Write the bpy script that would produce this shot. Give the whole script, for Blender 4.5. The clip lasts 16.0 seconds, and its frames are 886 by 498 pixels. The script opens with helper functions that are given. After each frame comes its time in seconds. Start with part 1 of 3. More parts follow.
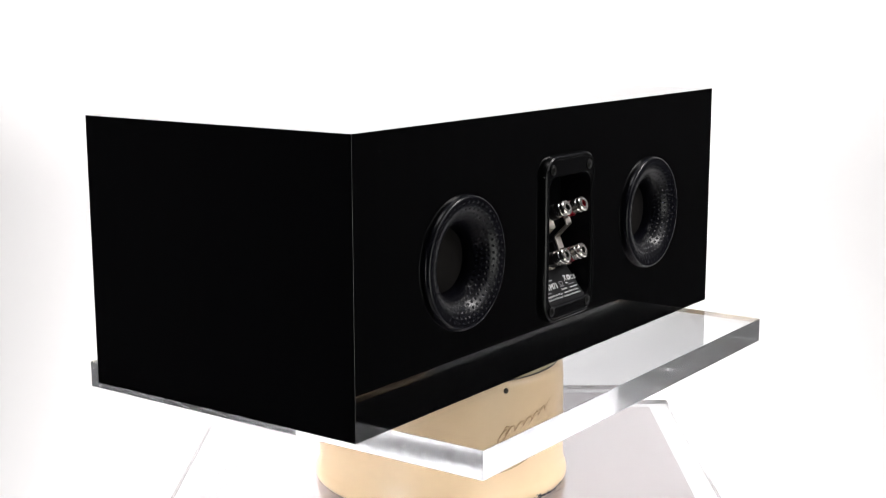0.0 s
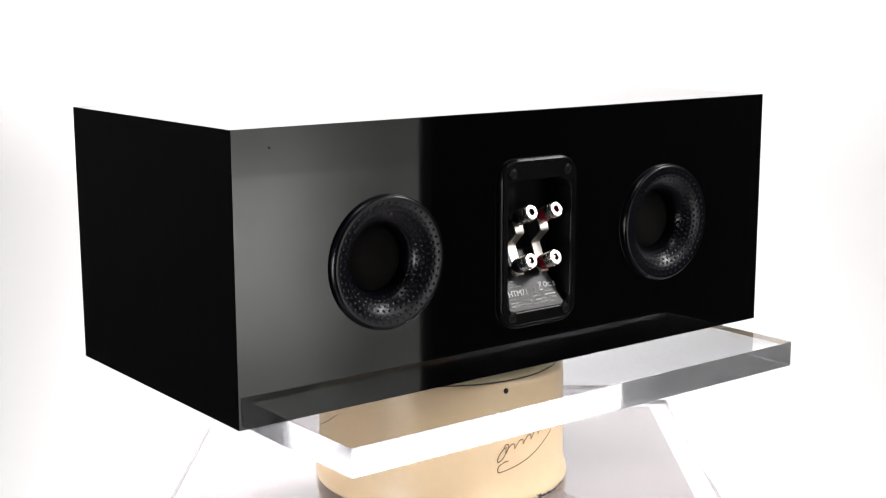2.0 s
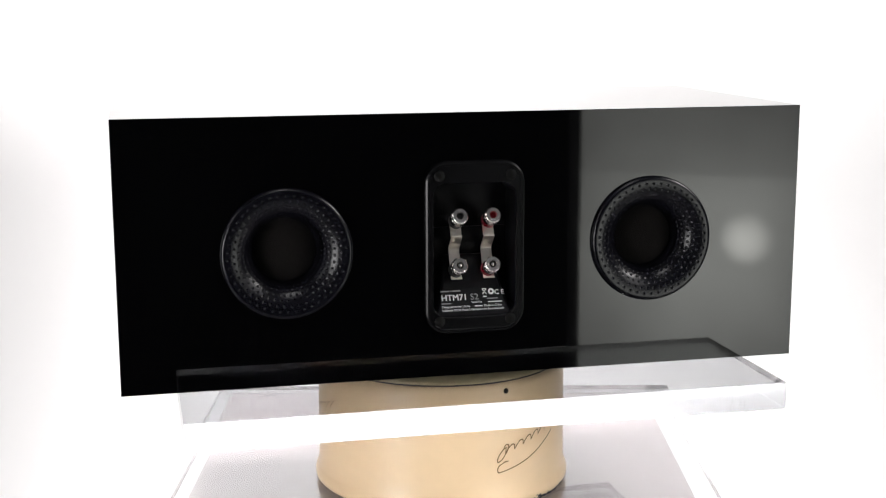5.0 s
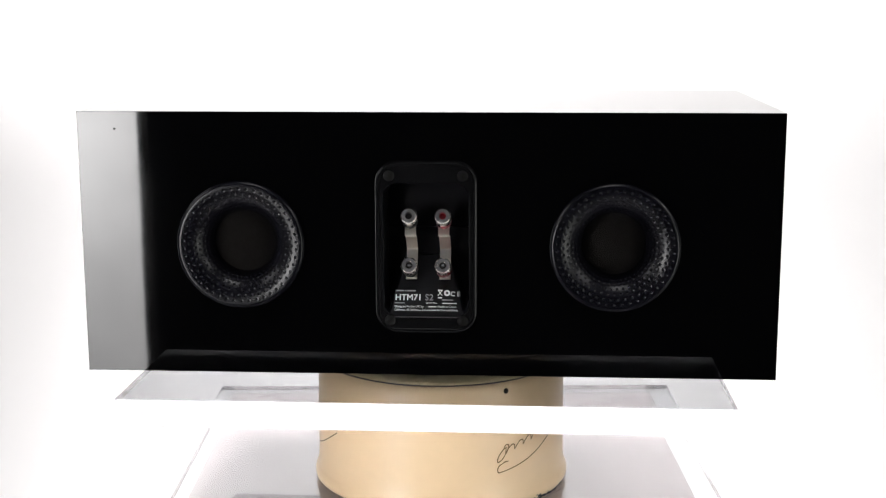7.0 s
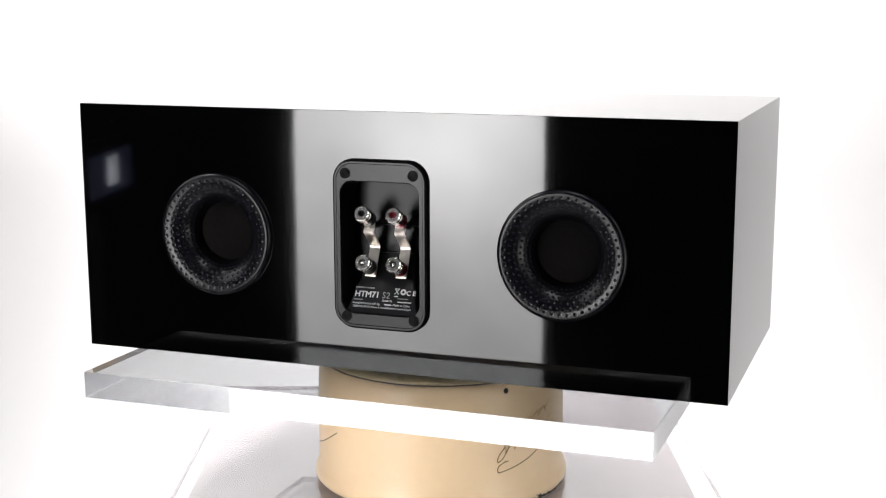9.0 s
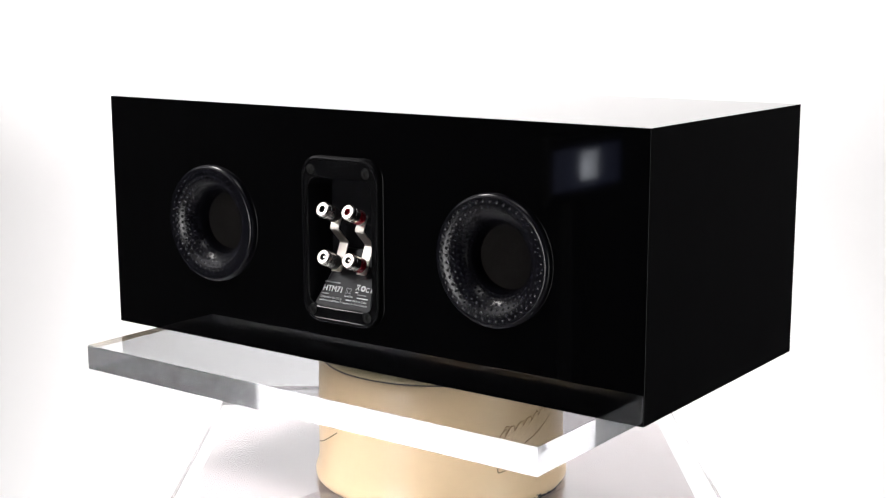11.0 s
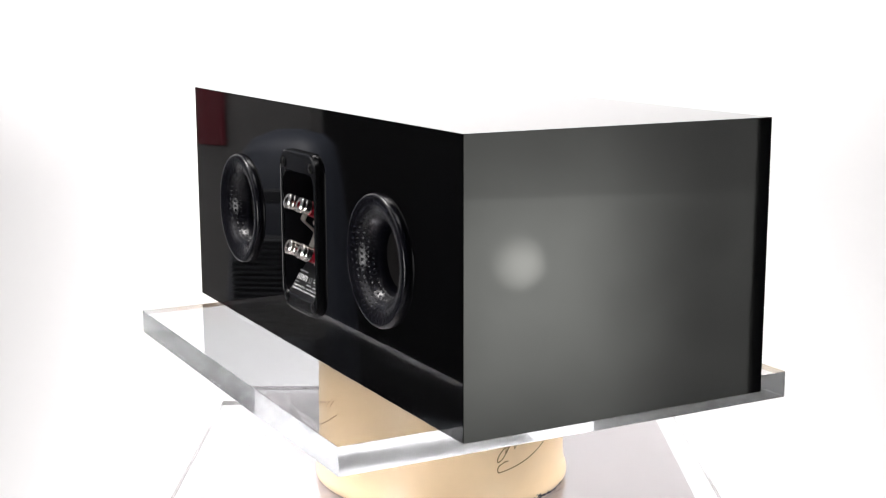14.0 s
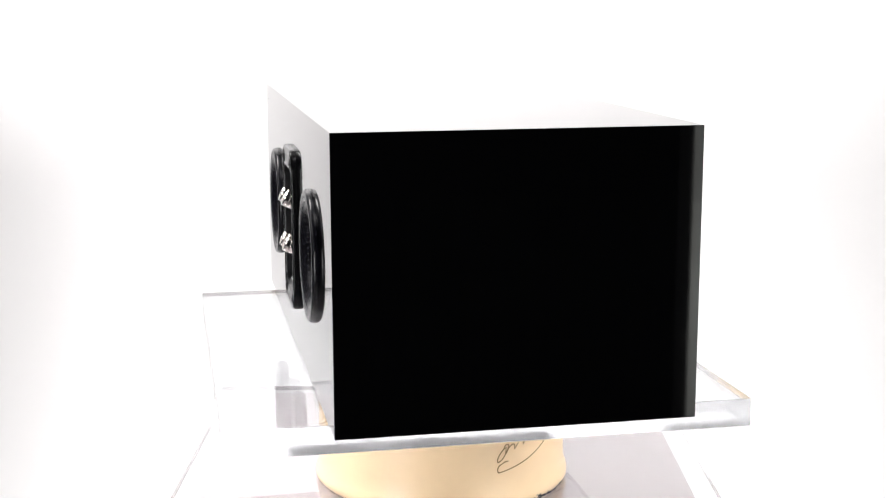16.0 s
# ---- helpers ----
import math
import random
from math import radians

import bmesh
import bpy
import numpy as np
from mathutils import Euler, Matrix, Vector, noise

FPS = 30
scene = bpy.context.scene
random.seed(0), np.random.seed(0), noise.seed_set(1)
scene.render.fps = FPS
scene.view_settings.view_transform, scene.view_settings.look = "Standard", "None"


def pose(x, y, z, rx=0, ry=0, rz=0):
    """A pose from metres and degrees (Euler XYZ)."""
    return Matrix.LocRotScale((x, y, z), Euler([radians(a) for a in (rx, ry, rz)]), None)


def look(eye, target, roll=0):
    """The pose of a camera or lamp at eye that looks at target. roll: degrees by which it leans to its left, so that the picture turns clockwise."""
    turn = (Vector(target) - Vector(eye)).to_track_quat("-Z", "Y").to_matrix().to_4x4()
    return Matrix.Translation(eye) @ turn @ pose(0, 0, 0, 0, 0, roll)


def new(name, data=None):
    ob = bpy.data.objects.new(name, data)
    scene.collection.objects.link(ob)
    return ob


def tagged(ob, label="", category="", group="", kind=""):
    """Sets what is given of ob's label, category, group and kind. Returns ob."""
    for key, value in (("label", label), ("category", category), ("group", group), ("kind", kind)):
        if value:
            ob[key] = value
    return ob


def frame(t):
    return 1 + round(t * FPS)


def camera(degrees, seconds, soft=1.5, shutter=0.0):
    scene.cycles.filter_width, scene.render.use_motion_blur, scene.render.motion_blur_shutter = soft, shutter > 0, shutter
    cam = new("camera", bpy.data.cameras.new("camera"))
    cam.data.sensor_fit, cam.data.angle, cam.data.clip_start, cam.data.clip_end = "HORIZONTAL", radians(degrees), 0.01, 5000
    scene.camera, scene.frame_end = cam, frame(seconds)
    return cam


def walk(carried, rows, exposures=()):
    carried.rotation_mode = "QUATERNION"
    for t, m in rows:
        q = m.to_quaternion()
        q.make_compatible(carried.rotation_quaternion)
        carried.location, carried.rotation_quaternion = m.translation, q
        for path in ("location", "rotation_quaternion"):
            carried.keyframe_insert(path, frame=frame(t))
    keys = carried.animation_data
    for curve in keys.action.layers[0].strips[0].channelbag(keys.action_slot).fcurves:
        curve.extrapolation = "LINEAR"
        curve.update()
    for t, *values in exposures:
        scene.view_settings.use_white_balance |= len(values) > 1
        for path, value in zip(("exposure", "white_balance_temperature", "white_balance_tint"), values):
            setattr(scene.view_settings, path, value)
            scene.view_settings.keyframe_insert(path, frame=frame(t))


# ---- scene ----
cam = camera(36.13, 16.0, soft=1.15)
EYE, AIM = (0.0, -1.26343, 0.31757), (0.0017, -0.28, 0.13633)
walk(cam, [(0.0, look(EYE, AIM, -0.127)), (16.0, look(EYE, AIM, -0.127))])

# ---- light ----
world = bpy.data.worlds.new("studio_dark")
world.use_nodes = True
world.node_tree.nodes["Background"].inputs[0].default_value = (0.5, 0.5, 0.52, 1)
world.node_tree.nodes["Background"].inputs[1].default_value = 0.02
scene.world = world
scene.view_settings.exposure = -0.17
scene.cycles.max_bounces, scene.cycles.transmission_bounces, scene.cycles.glossy_bounces = 24, 24, 12


def area_lamp(name, eye, target, sx, sy, power, colour):
    data = bpy.data.lights.new(name, "AREA")
    data.shape, data.size, data.size_y = "RECTANGLE", sx, sy
    data.energy, data.color = power, colour
    ob = new(name, data)
    ob.matrix_world = look(eye, target)
    return ob


area_lamp("overhead_softbox", (0, -0.65, 1.95), (0, -0.1, 0), 0.8, 0.5, 8, (1.0, 0.98, 0.985))
area_lamp("high_side_softbox", (-1.60, -0.20, 0.95), (0, -0.1, 0.1), 1.4, 0.7, 9, (1.0, 0.98, 0.99))
area_lamp("high_side_softbox", (1.50, -0.45, 0.95), (0, -0.1, 0.1), 1.4, 0.7, 9, (1.0, 0.98, 0.985))
# Unseen lamps added only to make the backdrop evenly white.
area_lamp("added_backdrop_wash", (0, 0.40, 1.95), (0, 1.6, 0.2), 3.0, 0.5, 14, (1.0, 0.98, 0.972))
area_lamp("added_side_wash", (1.50, 0.10, 1.30), (0.90, 1.6, -0.2), 0.5, 0.9, 37, (1.0, 0.965, 0.955))
area_lamp("added_side_wash", (-1.05, 0.45, 1.60), (-1.20, 1.6, -0.1), 0.5, 0.9, 66, (1.0, 0.965, 0.955))


# ---- materials ----
def material(name, colour, rough=0.5, metal=0.0, ior=1.5, transmission=0.0, coat=0.0, vary=0.0, scale=40.0,
             bump=0.0, bump_scale=300.0, rough_vary=0.0, stretch=(1, 1, 1), spec=0.5):
    m = bpy.data.materials.new(name)
    m.use_nodes = True
    nt = m.node_tree
    b = nt.nodes["Principled BSDF"]
    b.inputs["Base Color"].default_value = (*colour, 1)
    b.inputs["Roughness"].default_value = rough
    b.inputs["Metallic"].default_value = metal
    b.inputs["IOR"].default_value = ior
    b.inputs["Transmission Weight"].default_value = transmission
    b.inputs["Coat Weight"].default_value = coat
    b.inputs["Specular IOR Level"].default_value = spec
    if vary or bump or rough_vary:
        tc = nt.nodes.new("ShaderNodeTexCoord")
        mp = nt.nodes.new("ShaderNodeMapping")
        mp.inputs["Scale"].default_value = stretch
        nt.links.new(tc.outputs["Object"], mp.inputs[0])
    if vary or rough_vary:
        n1 = nt.nodes.new("ShaderNodeTexNoise")
        n1.inputs["Scale"].default_value, n1.inputs["Detail"].default_value = scale, 8
        nt.links.new(mp.outputs[0], n1.inputs["Vector"])
        n2 = nt.nodes.new("ShaderNodeTexNoise")
        n2.inputs["Scale"].default_value, n2.inputs["Detail"].default_value = scale * 7, 4
        nt.links.new(mp.outputs[0], n2.inputs["Vector"])
        add = nt.nodes.new("ShaderNodeMath")
        add.operation = "MULTIPLY_ADD"
        add.inputs[1].default_value = 0.4
        nt.links.new(n2.outputs[0], add.inputs[0])
        nt.links.new(n1.outputs[0], add.inputs[2])
        if vary:
            ramp = nt.nodes.new("ShaderNodeMapRange")
            ramp.inputs[1].default_value, ramp.inputs[2].default_value = 0.35, 1.05
            ramp.inputs[3].default_value, ramp.inputs[4].default_value = 1 - vary, 1 + vary * 0.4
            nt.links.new(add.outputs[0], ramp.inputs[0])
            mul = nt.nodes.new("ShaderNodeVectorMath")
            mul.operation = "SCALE"
            mul.inputs[0].default_value = colour
            nt.links.new(ramp.outputs[0], mul.inputs["Scale"])
            nt.links.new(mul.outputs[0], b.inputs["Base Color"])
        if rough_vary:
            rr = nt.nodes.new("ShaderNodeMapRange")
            rr.inputs[1].default_value, rr.inputs[2].default_value = 0.4, 1.0
            rr.inputs[3].default_value, rr.inputs[4].default_value = max(0, rough - rough_vary), rough + rough_vary
            nt.links.new(add.outputs[0], rr.inputs[0])
            nt.links.new(rr.outputs[0], b.inputs["Roughness"])
    if bump:
        n3 = nt.nodes.new("ShaderNodeTexNoise")
        n3.inputs["Scale"].default_value, n3.inputs["Detail"].default_value = bump_scale, 3
        nt.links.new(mp.outputs[0], n3.inputs["Vector"])
        bn = nt.nodes.new("ShaderNodeBump")
        bn.inputs["Strength"].default_value, bn.inputs["Distance"].default_value = 1.0, bump
        nt.links.new(n3.outputs[0], bn.inputs["Height"])
        nt.links.new(bn.outputs[0], b.inputs["Normal"])
    return m


def glow(name, colour, strength, spot, spot_radius, spot_gain, top_gain=0.0, thin=0.0, mottle=0.12, fade=None, seam=None):
    """A lit diffuser: cloth with its lamp patch, fall-off and mottling painted into the emission."""
    m = bpy.data.materials.new(name)
    m.use_nodes = True
    nt = m.node_tree
    b = nt.nodes["Principled BSDF"]
    b.inputs["Base Color"].default_value = (0.25, 0.25, 0.25, 1)
    b.inputs["Emission Color"].default_value = (*colour, 1)
    tc = nt.nodes.new("ShaderNodeTexCoord")
    sub = nt.nodes.new("ShaderNodeVectorMath")
    sub.operation = "DISTANCE"
    sub.inputs[1].default_value = spot
    nt.links.new(tc.outputs["Object"], sub.inputs[0])
    mr = nt.nodes.new("ShaderNodeMapRange")
    mr.interpolation_type = "SMOOTHSTEP"
    mr.inputs[1].default_value, mr.inputs[2].default_value = 0.0, spot_radius
    mr.inputs[3].default_value, mr.inputs[4].default_value = strength * spot_gain, 0.0
    nt.links.new(sub.outputs["Value"], mr.inputs[0])
    sep = nt.nodes.new("ShaderNodeSeparateXYZ")
    nt.links.new(tc.outputs["Object"], sep.inputs[0])
    up = nt.nodes.new("ShaderNodeMath")
    up.operation = "MULTIPLY_ADD"
    up.inputs[1].default_value, up.inputs[2].default_value = strength * top_gain, strength
    nt.links.new(sep.outputs["Z"], up.inputs[0])
    no = nt.nodes.new("ShaderNodeTexNoise")
    no.inputs["Scale"].default_value, no.inputs["Detail"].default_value = 6, 4
    nt.links.new(tc.outputs["Object"], no.inputs["Vector"])
    nm = nt.nodes.new("ShaderNodeMapRange")
    nm.inputs[1].default_value, nm.inputs[2].default_value = 0.3, 0.7
    nm.inputs[3].default_value, nm.inputs[4].default_value = 1 - mottle, 1 + mottle
    nt.links.new(no.outputs[0], nm.inputs[0])
    mu = nt.nodes.new("ShaderNodeMath")
    mu.operation = "MULTIPLY"
    nt.links.new(up.outputs[0], mu.inputs[0])
    nt.links.new(nm.outputs[0], mu.inputs[1])
    s = nt.nodes.new("ShaderNodeMath")
    s.operation = "ADD"
    s.use_clamp = False
    nt.links.new(mu.outputs[0], s.inputs[0])
    nt.links.new(mr.outputs[0], s.inputs[1])
    level = s.outputs[0]
    for axis, limits in (("X", fade), ("Z", seam)):
        if limits:
            fr = nt.nodes.new("ShaderNodeMapRange")
            fr.interpolation_type = "SMOOTHSTEP"
            for k, v in enumerate((limits[0], limits[1], 1.0, limits[2])):
                fr.inputs[k + 1].default_value = v
            nt.links.new(sep.outputs[axis], fr.inputs[0])
            fm = nt.nodes.new("ShaderNodeMath")
            fm.operation = "MULTIPLY"
            nt.links.new(level, fm.inputs[0])
            nt.links.new(fr.outputs[0], fm.inputs[1])
            level = fm.outputs[0]
    mx = nt.nodes.new("ShaderNodeMath")
    mx.operation = "MAXIMUM"
    mx.inputs[1].default_value = 0.2
    nt.links.new(level, mx.inputs[0])
    nt.links.new(mx.outputs[0], b.inputs["Emission Strength"])
    if thin:
        tr = nt.nodes.new("ShaderNodeBsdfTransparent")
        mix = nt.nodes.new("ShaderNodeMixShader")
        mix.inputs[0].default_value = thin
        nt.links.new(b.outputs[0], mix.inputs[1])
        nt.links.new(tr.outputs[0], mix.inputs[2])
        nt.links.new(mix.outputs[0], nt.nodes["Material Output"].inputs["Surface"])
    return m


GLOSS_BLACK = material("black_lacquer", (0.0008, 0.0008, 0.001), 0.04, rough_vary=0.012, scale=14, bump=0.00004, bump_scale=9)
SATIN_BLACK = material("satin_black_plastic", (0.004, 0.004, 0.0045), 0.22, rough_vary=0.015, scale=30, spec=0.16)
PORT_BLACK = material("moulded_black_plastic", (0.003, 0.003, 0.005), 0.25, rough_vary=0.02, scale=30, spec=0.24)
RECESS_BLACK = material("darkened_recess_plastic", (0.003, 0.003, 0.004), 0.3, rough_vary=0.02, scale=50, spec=0.16)
APRON_BLACK = material("semi_gloss_black_plastic", (0.004, 0.004, 0.005), 0.3, rough_vary=0.03, scale=50, spec=0.36)
FOAM = material("dark_foam", (0.0062, 0.0052, 0.0048), 0.95, vary=0.5, scale=400, bump=0.0006, bump_scale=900, spec=0.15)
NICKEL = material("brushed_nickel", (0.86, 0.82, 0.78), 0.24, metal=1.0, rough_vary=0.05, scale=120)
LINK = material("dull_nickel", (0.80, 0.74, 0.68), 0.34, metal=1.0, rough_vary=0.06, scale=90)
RED = material("red_plastic", (0.20, 0.004, 0.012), 0.28, rough_vary=0.05, scale=80)
BLACK_RING = material("black_plastic_ring", (0.012, 0.011, 0.011), 0.35, rough_vary=0.05, scale=80)
STEEL_DARK = material("blackened_screw", (0.003, 0.003, 0.003), 0.35, rough_vary=0.05, scale=300, spec=0.14)
PRINT_WHITE = material("white_print", (0.82, 0.82, 0.82), 0.5, vary=0.08, scale=300)
PRINT_GREY = material("grey_print", (0.30, 0.30, 0.31), 0.5, vary=0.08, scale=300)
ACRYLIC = material("clear_acrylic", (0.83, 0.84, 0.855), 0.0, ior=1.49, transmission=1.0)
ACRYLIC_EDGE = material("brightened_sawn_edge", (0.95, 0.965, 1.0), 0.11, rough_vary=0.06, scale=30, ior=1.49, transmission=0.9, bump=0.0002, bump_scale=60, stretch=(1, 1, 0.5))
CREAM = material("cream_enamel", (0.96, 0.715, 0.45), 0.34, coat=0.12, vary=0.06, scale=16, rough_vary=0.06, bump=0.00008, bump_scale=30)
CREAM_LID = material("cream_enamel_lid", (0.62, 0.52, 0.33), 0.25, coat=0.3, vary=0.1, scale=22, rough_vary=0.06)
CHIP = material("bare_chipped_iron", (0.06, 0.06, 0.075), 0.5, metal=0.4, vary=0.4, scale=250)
GOLD_PRINT = material("bronze_print", (0.24, 0.13, 0.035), 0.4, vary=0.2, scale=200)
PLINTH = material("pale_laminate", (0.41, 0.355, 0.355), 0.35, vary=0.06, scale=9, stretch=(0.6, 6, 1), rough_vary=0.08)
BACKDROP = material("white_backdrop_paint", (0.86, 0.86, 0.86), 0.75, vary=0.02, scale=3, bump=0.0003, bump_scale=60)
DIM_WALL = material("dimmed_wall_grey", (0.12, 0.118, 0.115), 0.7, vary=0.08, scale=6, bump=0.0003, bump_scale=60)
REFLECTOR_BLUE = material("pale_blue_reflector", (0.60, 0.64, 0.73), 0.8, vary=0.25, scale=3, bump=0.0003, bump_scale=60)
WALL_GREY = material("blue_grey_wall_paint", (0.22, 0.235, 0.265), 0.8, vary=0.1, scale=4, bump=0.0003, bump_scale=60)
DARK_WALL = material("added_black_cloth", (0.006, 0.006, 0.0065), 0.9, vary=0.3, scale=6, stretch=(8, 8, 0.3), bump=0.004, bump_scale=5)
DARK_FLOOR = material("dark_studio_floor", (0.03, 0.03, 0.03), 0.7, vary=0.2, scale=8)
CASING = material("black_fabric_casing", (0.01, 0.01, 0.01), 0.85, vary=0.3, scale=200, bump=0.0004, bump_scale=500)
SOFT_RIGHT = glow("lit_diffuser_cloth", (0.98, 1.0, 0.94), 1.85, (0.19, 0.0, -0.03), 0.27, 1.7, 0.2, thin=0.3, mottle=0.3, fade=(0.22, 0.44, 0.5), seam=(0.074, 0.079, 0.8))
SOFT_LEFT = glow("bright_lit_diffuser_cloth", (1.0, 0.985, 0.985), 13.0, (0.17, 0.0, 0.07), 0.24, 0.6, 1.4, mottle=0.13)
BULB = glow("lit_bulb", (1.0, 0.99, 0.93), 0.5, (0.2176, 0.133, -0.036), 0.056, 130.0)
GLOW_WHITE = glow("white_glow_patch", (0.85, 0.9, 1.0), 3.5, (0.02, 0, 0.0), 0.04, 0.8)
GLOW_BLUE = glow("dim_blue_glow", (0.35, 0.42, 1.0), 0.14, (0, 0, 0), 0.2, 1.0)
RED_PANEL = material("dark_red_panel", (0.12, 0.003, 0.012), 0.6, vary=0.2, scale=20)
BLUE_GREY = material("blue_grey_plastic", (0.045, 0.052, 0.07), 0.5, vary=0.1, scale=20)
CHARCOAL = material("charcoal_plastic", (0.02, 0.022, 0.026), 0.45, vary=0.1, scale=40)


# ---- mesh helpers ----
def part(name, bm, mat, parent, label="", smooth=False):
    bm.normal_update()
    me = bpy.data.meshes.new(name)
    bm.to_mesh(me)
    bm.free()
    me.materials.append(mat)
    if smooth:
        for f in me.polygons:
            f.use_smooth = True
    ob = new(name, me)
    ob.parent = parent
    if label:
        tagged(ob, label)
    return ob


def thing(name, label, category, group="", kind=""):
    return tagged(new(name), label, category, group, kind)


def box(cx, cy, cz, sx, sy, sz, bevel=0.0, seg=2, bm=None):
    bm2 = bmesh.new()
    bmesh.ops.create_cube(bm2, size=1, matrix=Matrix.Translation((cx, cy, cz)) @ Matrix.Diagonal((sx, sy, sz, 1)))
    if bevel:
        bmesh.ops.bevel(bm2, geom=bm2.edges[:], offset=bevel, segments=seg, profile=0.5, affect="EDGES")
    if bm is None:
        return bm2
    me = bpy.data.meshes.new("tmp")
    bm2.to_mesh(me)
    bm2.free()
    bm.from_mesh(me)
    bpy.data.meshes.remove(me)
    return bm


def lathe(profile, n=96, axis="Z", centre=(0, 0, 0), cap_start=False, cap_end=False):
    """Turn (radius, along) pairs about an axis through centre; axis Y runs into the cabinet."""
    bm = bmesh.new()
    rings = []
    for r, a in profile:
        ring = []
        for i in range(n):
            u = 2 * math.pi * i / n
            c, s = r * math.cos(u), r * math.sin(u)
            co = (c, s, a) if axis == "Z" else (c, a, -s)
            ring.append(bm.verts.new(Vector(co) + Vector(centre)))
        rings.append(ring)
    for p, q in zip(rings, rings[1:]):
        for i in range(n):
            bm.faces.new((p[i], p[(i + 1) % n], q[(i + 1) % n], q[i]))
    if cap_start:
        bm.faces.new(rings[0][::-1])
    if cap_end:
        bm.faces.new(rings[-1])
    bmesh.ops.recalc_face_normals(bm, faces=bm.faces[:])
    return bm


def round_rect(hw, z0, z1, r, n=10):
    """Points round a rounded rectangle in x and z."""
    pts = []
    for cx, cz, a0 in ((hw - r, z1 - r, 0), (-hw + r, z1 - r, 90), (-hw + r, z0 + r, 180), (hw - r, z0 + r, 270)):
        for i in range(n + 1):
            a = radians(a0 + 90 * i / n)
            pts.append((cx + r * math.cos(a), cz + r * math.sin(a)))
    return pts


def text_mesh(body, size, bold=0.0, extrude=0.00008):
    """Lettering in the built-in font, as a bmesh in x and y, starting at the origin."""
    cu = bpy.data.curves.new("lettering", "FONT")
    cu.body, cu.size, cu.offset, cu.extrude, cu.resolution_u = body, size, bold, extrude, 3
    cu.space_character = 1.0 + bold * 700
    ob = bpy.data.objects.new("lettering", cu)
    scene.collection.objects.link(ob)
    dg = bpy.context.evaluated_depsgraph_get()
    dg.update()
    me = bpy.data.meshes.new_from_object(ob.evaluated_get(dg))
    bm = bmesh.new()
    bm.from_mesh(me)
    bpy.data.objects.remove(ob)
    bpy.data.curves.remove(cu)
    bpy.data.meshes.remove(me)
    return bm


# ---- the room ----
def sheet(name, pts, mat, thick, label, cat):
    """A wall or sweep: a line of (y, z) points drawn out along x, with thickness."""
    x0, x1, line = pts
    bm = bmesh.new()
    a = [bm.verts.new((x0, y, z)) for y, z in line]
    b = [bm.verts.new((x1, y, z)) for y, z in line]
    for i in range(len(line) - 1):
        bm.faces.new((a[i], a[i + 1], b[i + 1], b[i]))
    bmesh.ops.recalc_face_normals(bm, faces=bm.faces[:])
    bmesh.ops.solidify(bm, geom=bm.faces[:], thickness=thick)
    ob = part(name, bm, mat, None, smooth=True)
    return tagged(ob, label, cat, kind="structure")


FLOOR_Z = -0.90
sweep = [(-1.60, FLOOR_Z + 0.006), (0.75, FLOOR_Z + 0.006)]
for k in range(1, 17):
    a = math.pi / 2 * k / 16
    sweep.append((0.75 + 0.85 * math.sin(a), FLOOR_Z + 0.006 + 0.85 * (1 - math.cos(a))))
sweep.append((1.6, 1.9))
sheet("backdrop", (-1.30, 1.9, sweep), BACKDROP, 0.004, "seamless white studio backdrop sweeping up from floor", "backdrop")

# Unseen shell added round the set; its tones are picked for the reflections.
for nm, c, size, mat, lab, cat in (
        ("floor", (0, -0.3, FLOOR_Z - 0.05), (4.4, 5.0, 0.1), DARK_FLOOR, "dark studio floor", "floor"),
        ("ceiling", (0, -0.3, 2.15), (4.4, 5.0, 0.1), WALL_GREY, "unseen blue-grey ceiling added to close the studio", "ceiling"),
        ("wall_north", (0, 2.15, 0.6), (4.4, 0.1, 3.0), WALL_GREY, "unseen blue-grey wall added to close the studio", "wall"),
        ("wall_south", (0, -2.75, 0.6), (4.4, 0.1, 3.0), WALL_GREY, "unseen blue-grey wall added to close the studio", "wall"),
        ("wall_west", (-2.15, -0.3, 0.6), (0.1, 4.8, 3.0), WALL_GREY, "unseen blue-grey wall added to close the studio", "wall"),
        ("wall_east", (2.15, -0.3, 0.6), (0.1, 4.8, 3.0), WALL_GREY, "unseen blue-grey wall added to close the studio", "wall"),
        # Guessed partition; the dimness of a white wall is painted as dark grey.
        ("wall_return", (-1.20, 0.95, -0.285), (0.04, 0.32, 1.23), DIM_WALL, "low guessed partition beside backdrop, wall dimness painted as dark grey", "wall"),
        # Black drapes added out of view to keep low reflections dark.
        ("added_drape_south", (0, -2.66, 0.25), (4.0, 0.03, 2.28), DARK_WALL, "black drape added out of view to darken reflections", "drape"),
        ("added_drape_west", (-2.06, -0.55, 0.16), (0.03, 4.1, 1.88), DARK_WALL, "black drape added out of view to darken reflections", "drape"),
        ("added_drape_east", (2.06, -0.55, 0.16), (0.03, 4.1, 1.88), DARK_WALL, "black drape added out of view to darken reflections", "drape"),
        # Pale reflector strips added out of view to lighten the plate's edges.
        ("reflector_west", (-2.075, -0.55, -0.84), (0.04, 4.1, 0.11), REFLECTOR_BLUE, "pale blue reflector strip added out of view low on wall", "wall trim"),
        ("reflector_east", (2.075, -0.55, -0.84), (0.04, 4.1, 0.11), REFLECTOR_BLUE, "pale blue reflector strip added out of view low on wall", "wall trim")):
    tagged(part(nm, box(*c, *size), mat, None), lab, cat, kind="structure")

# red panel on the grey return, standing in for an unidentified red thing
board = thing("red_stand_in", "dark red panel on grey partition, standing in for unidentified red thing", "board")
board.location = (-1.178, 1.030, 0.175)
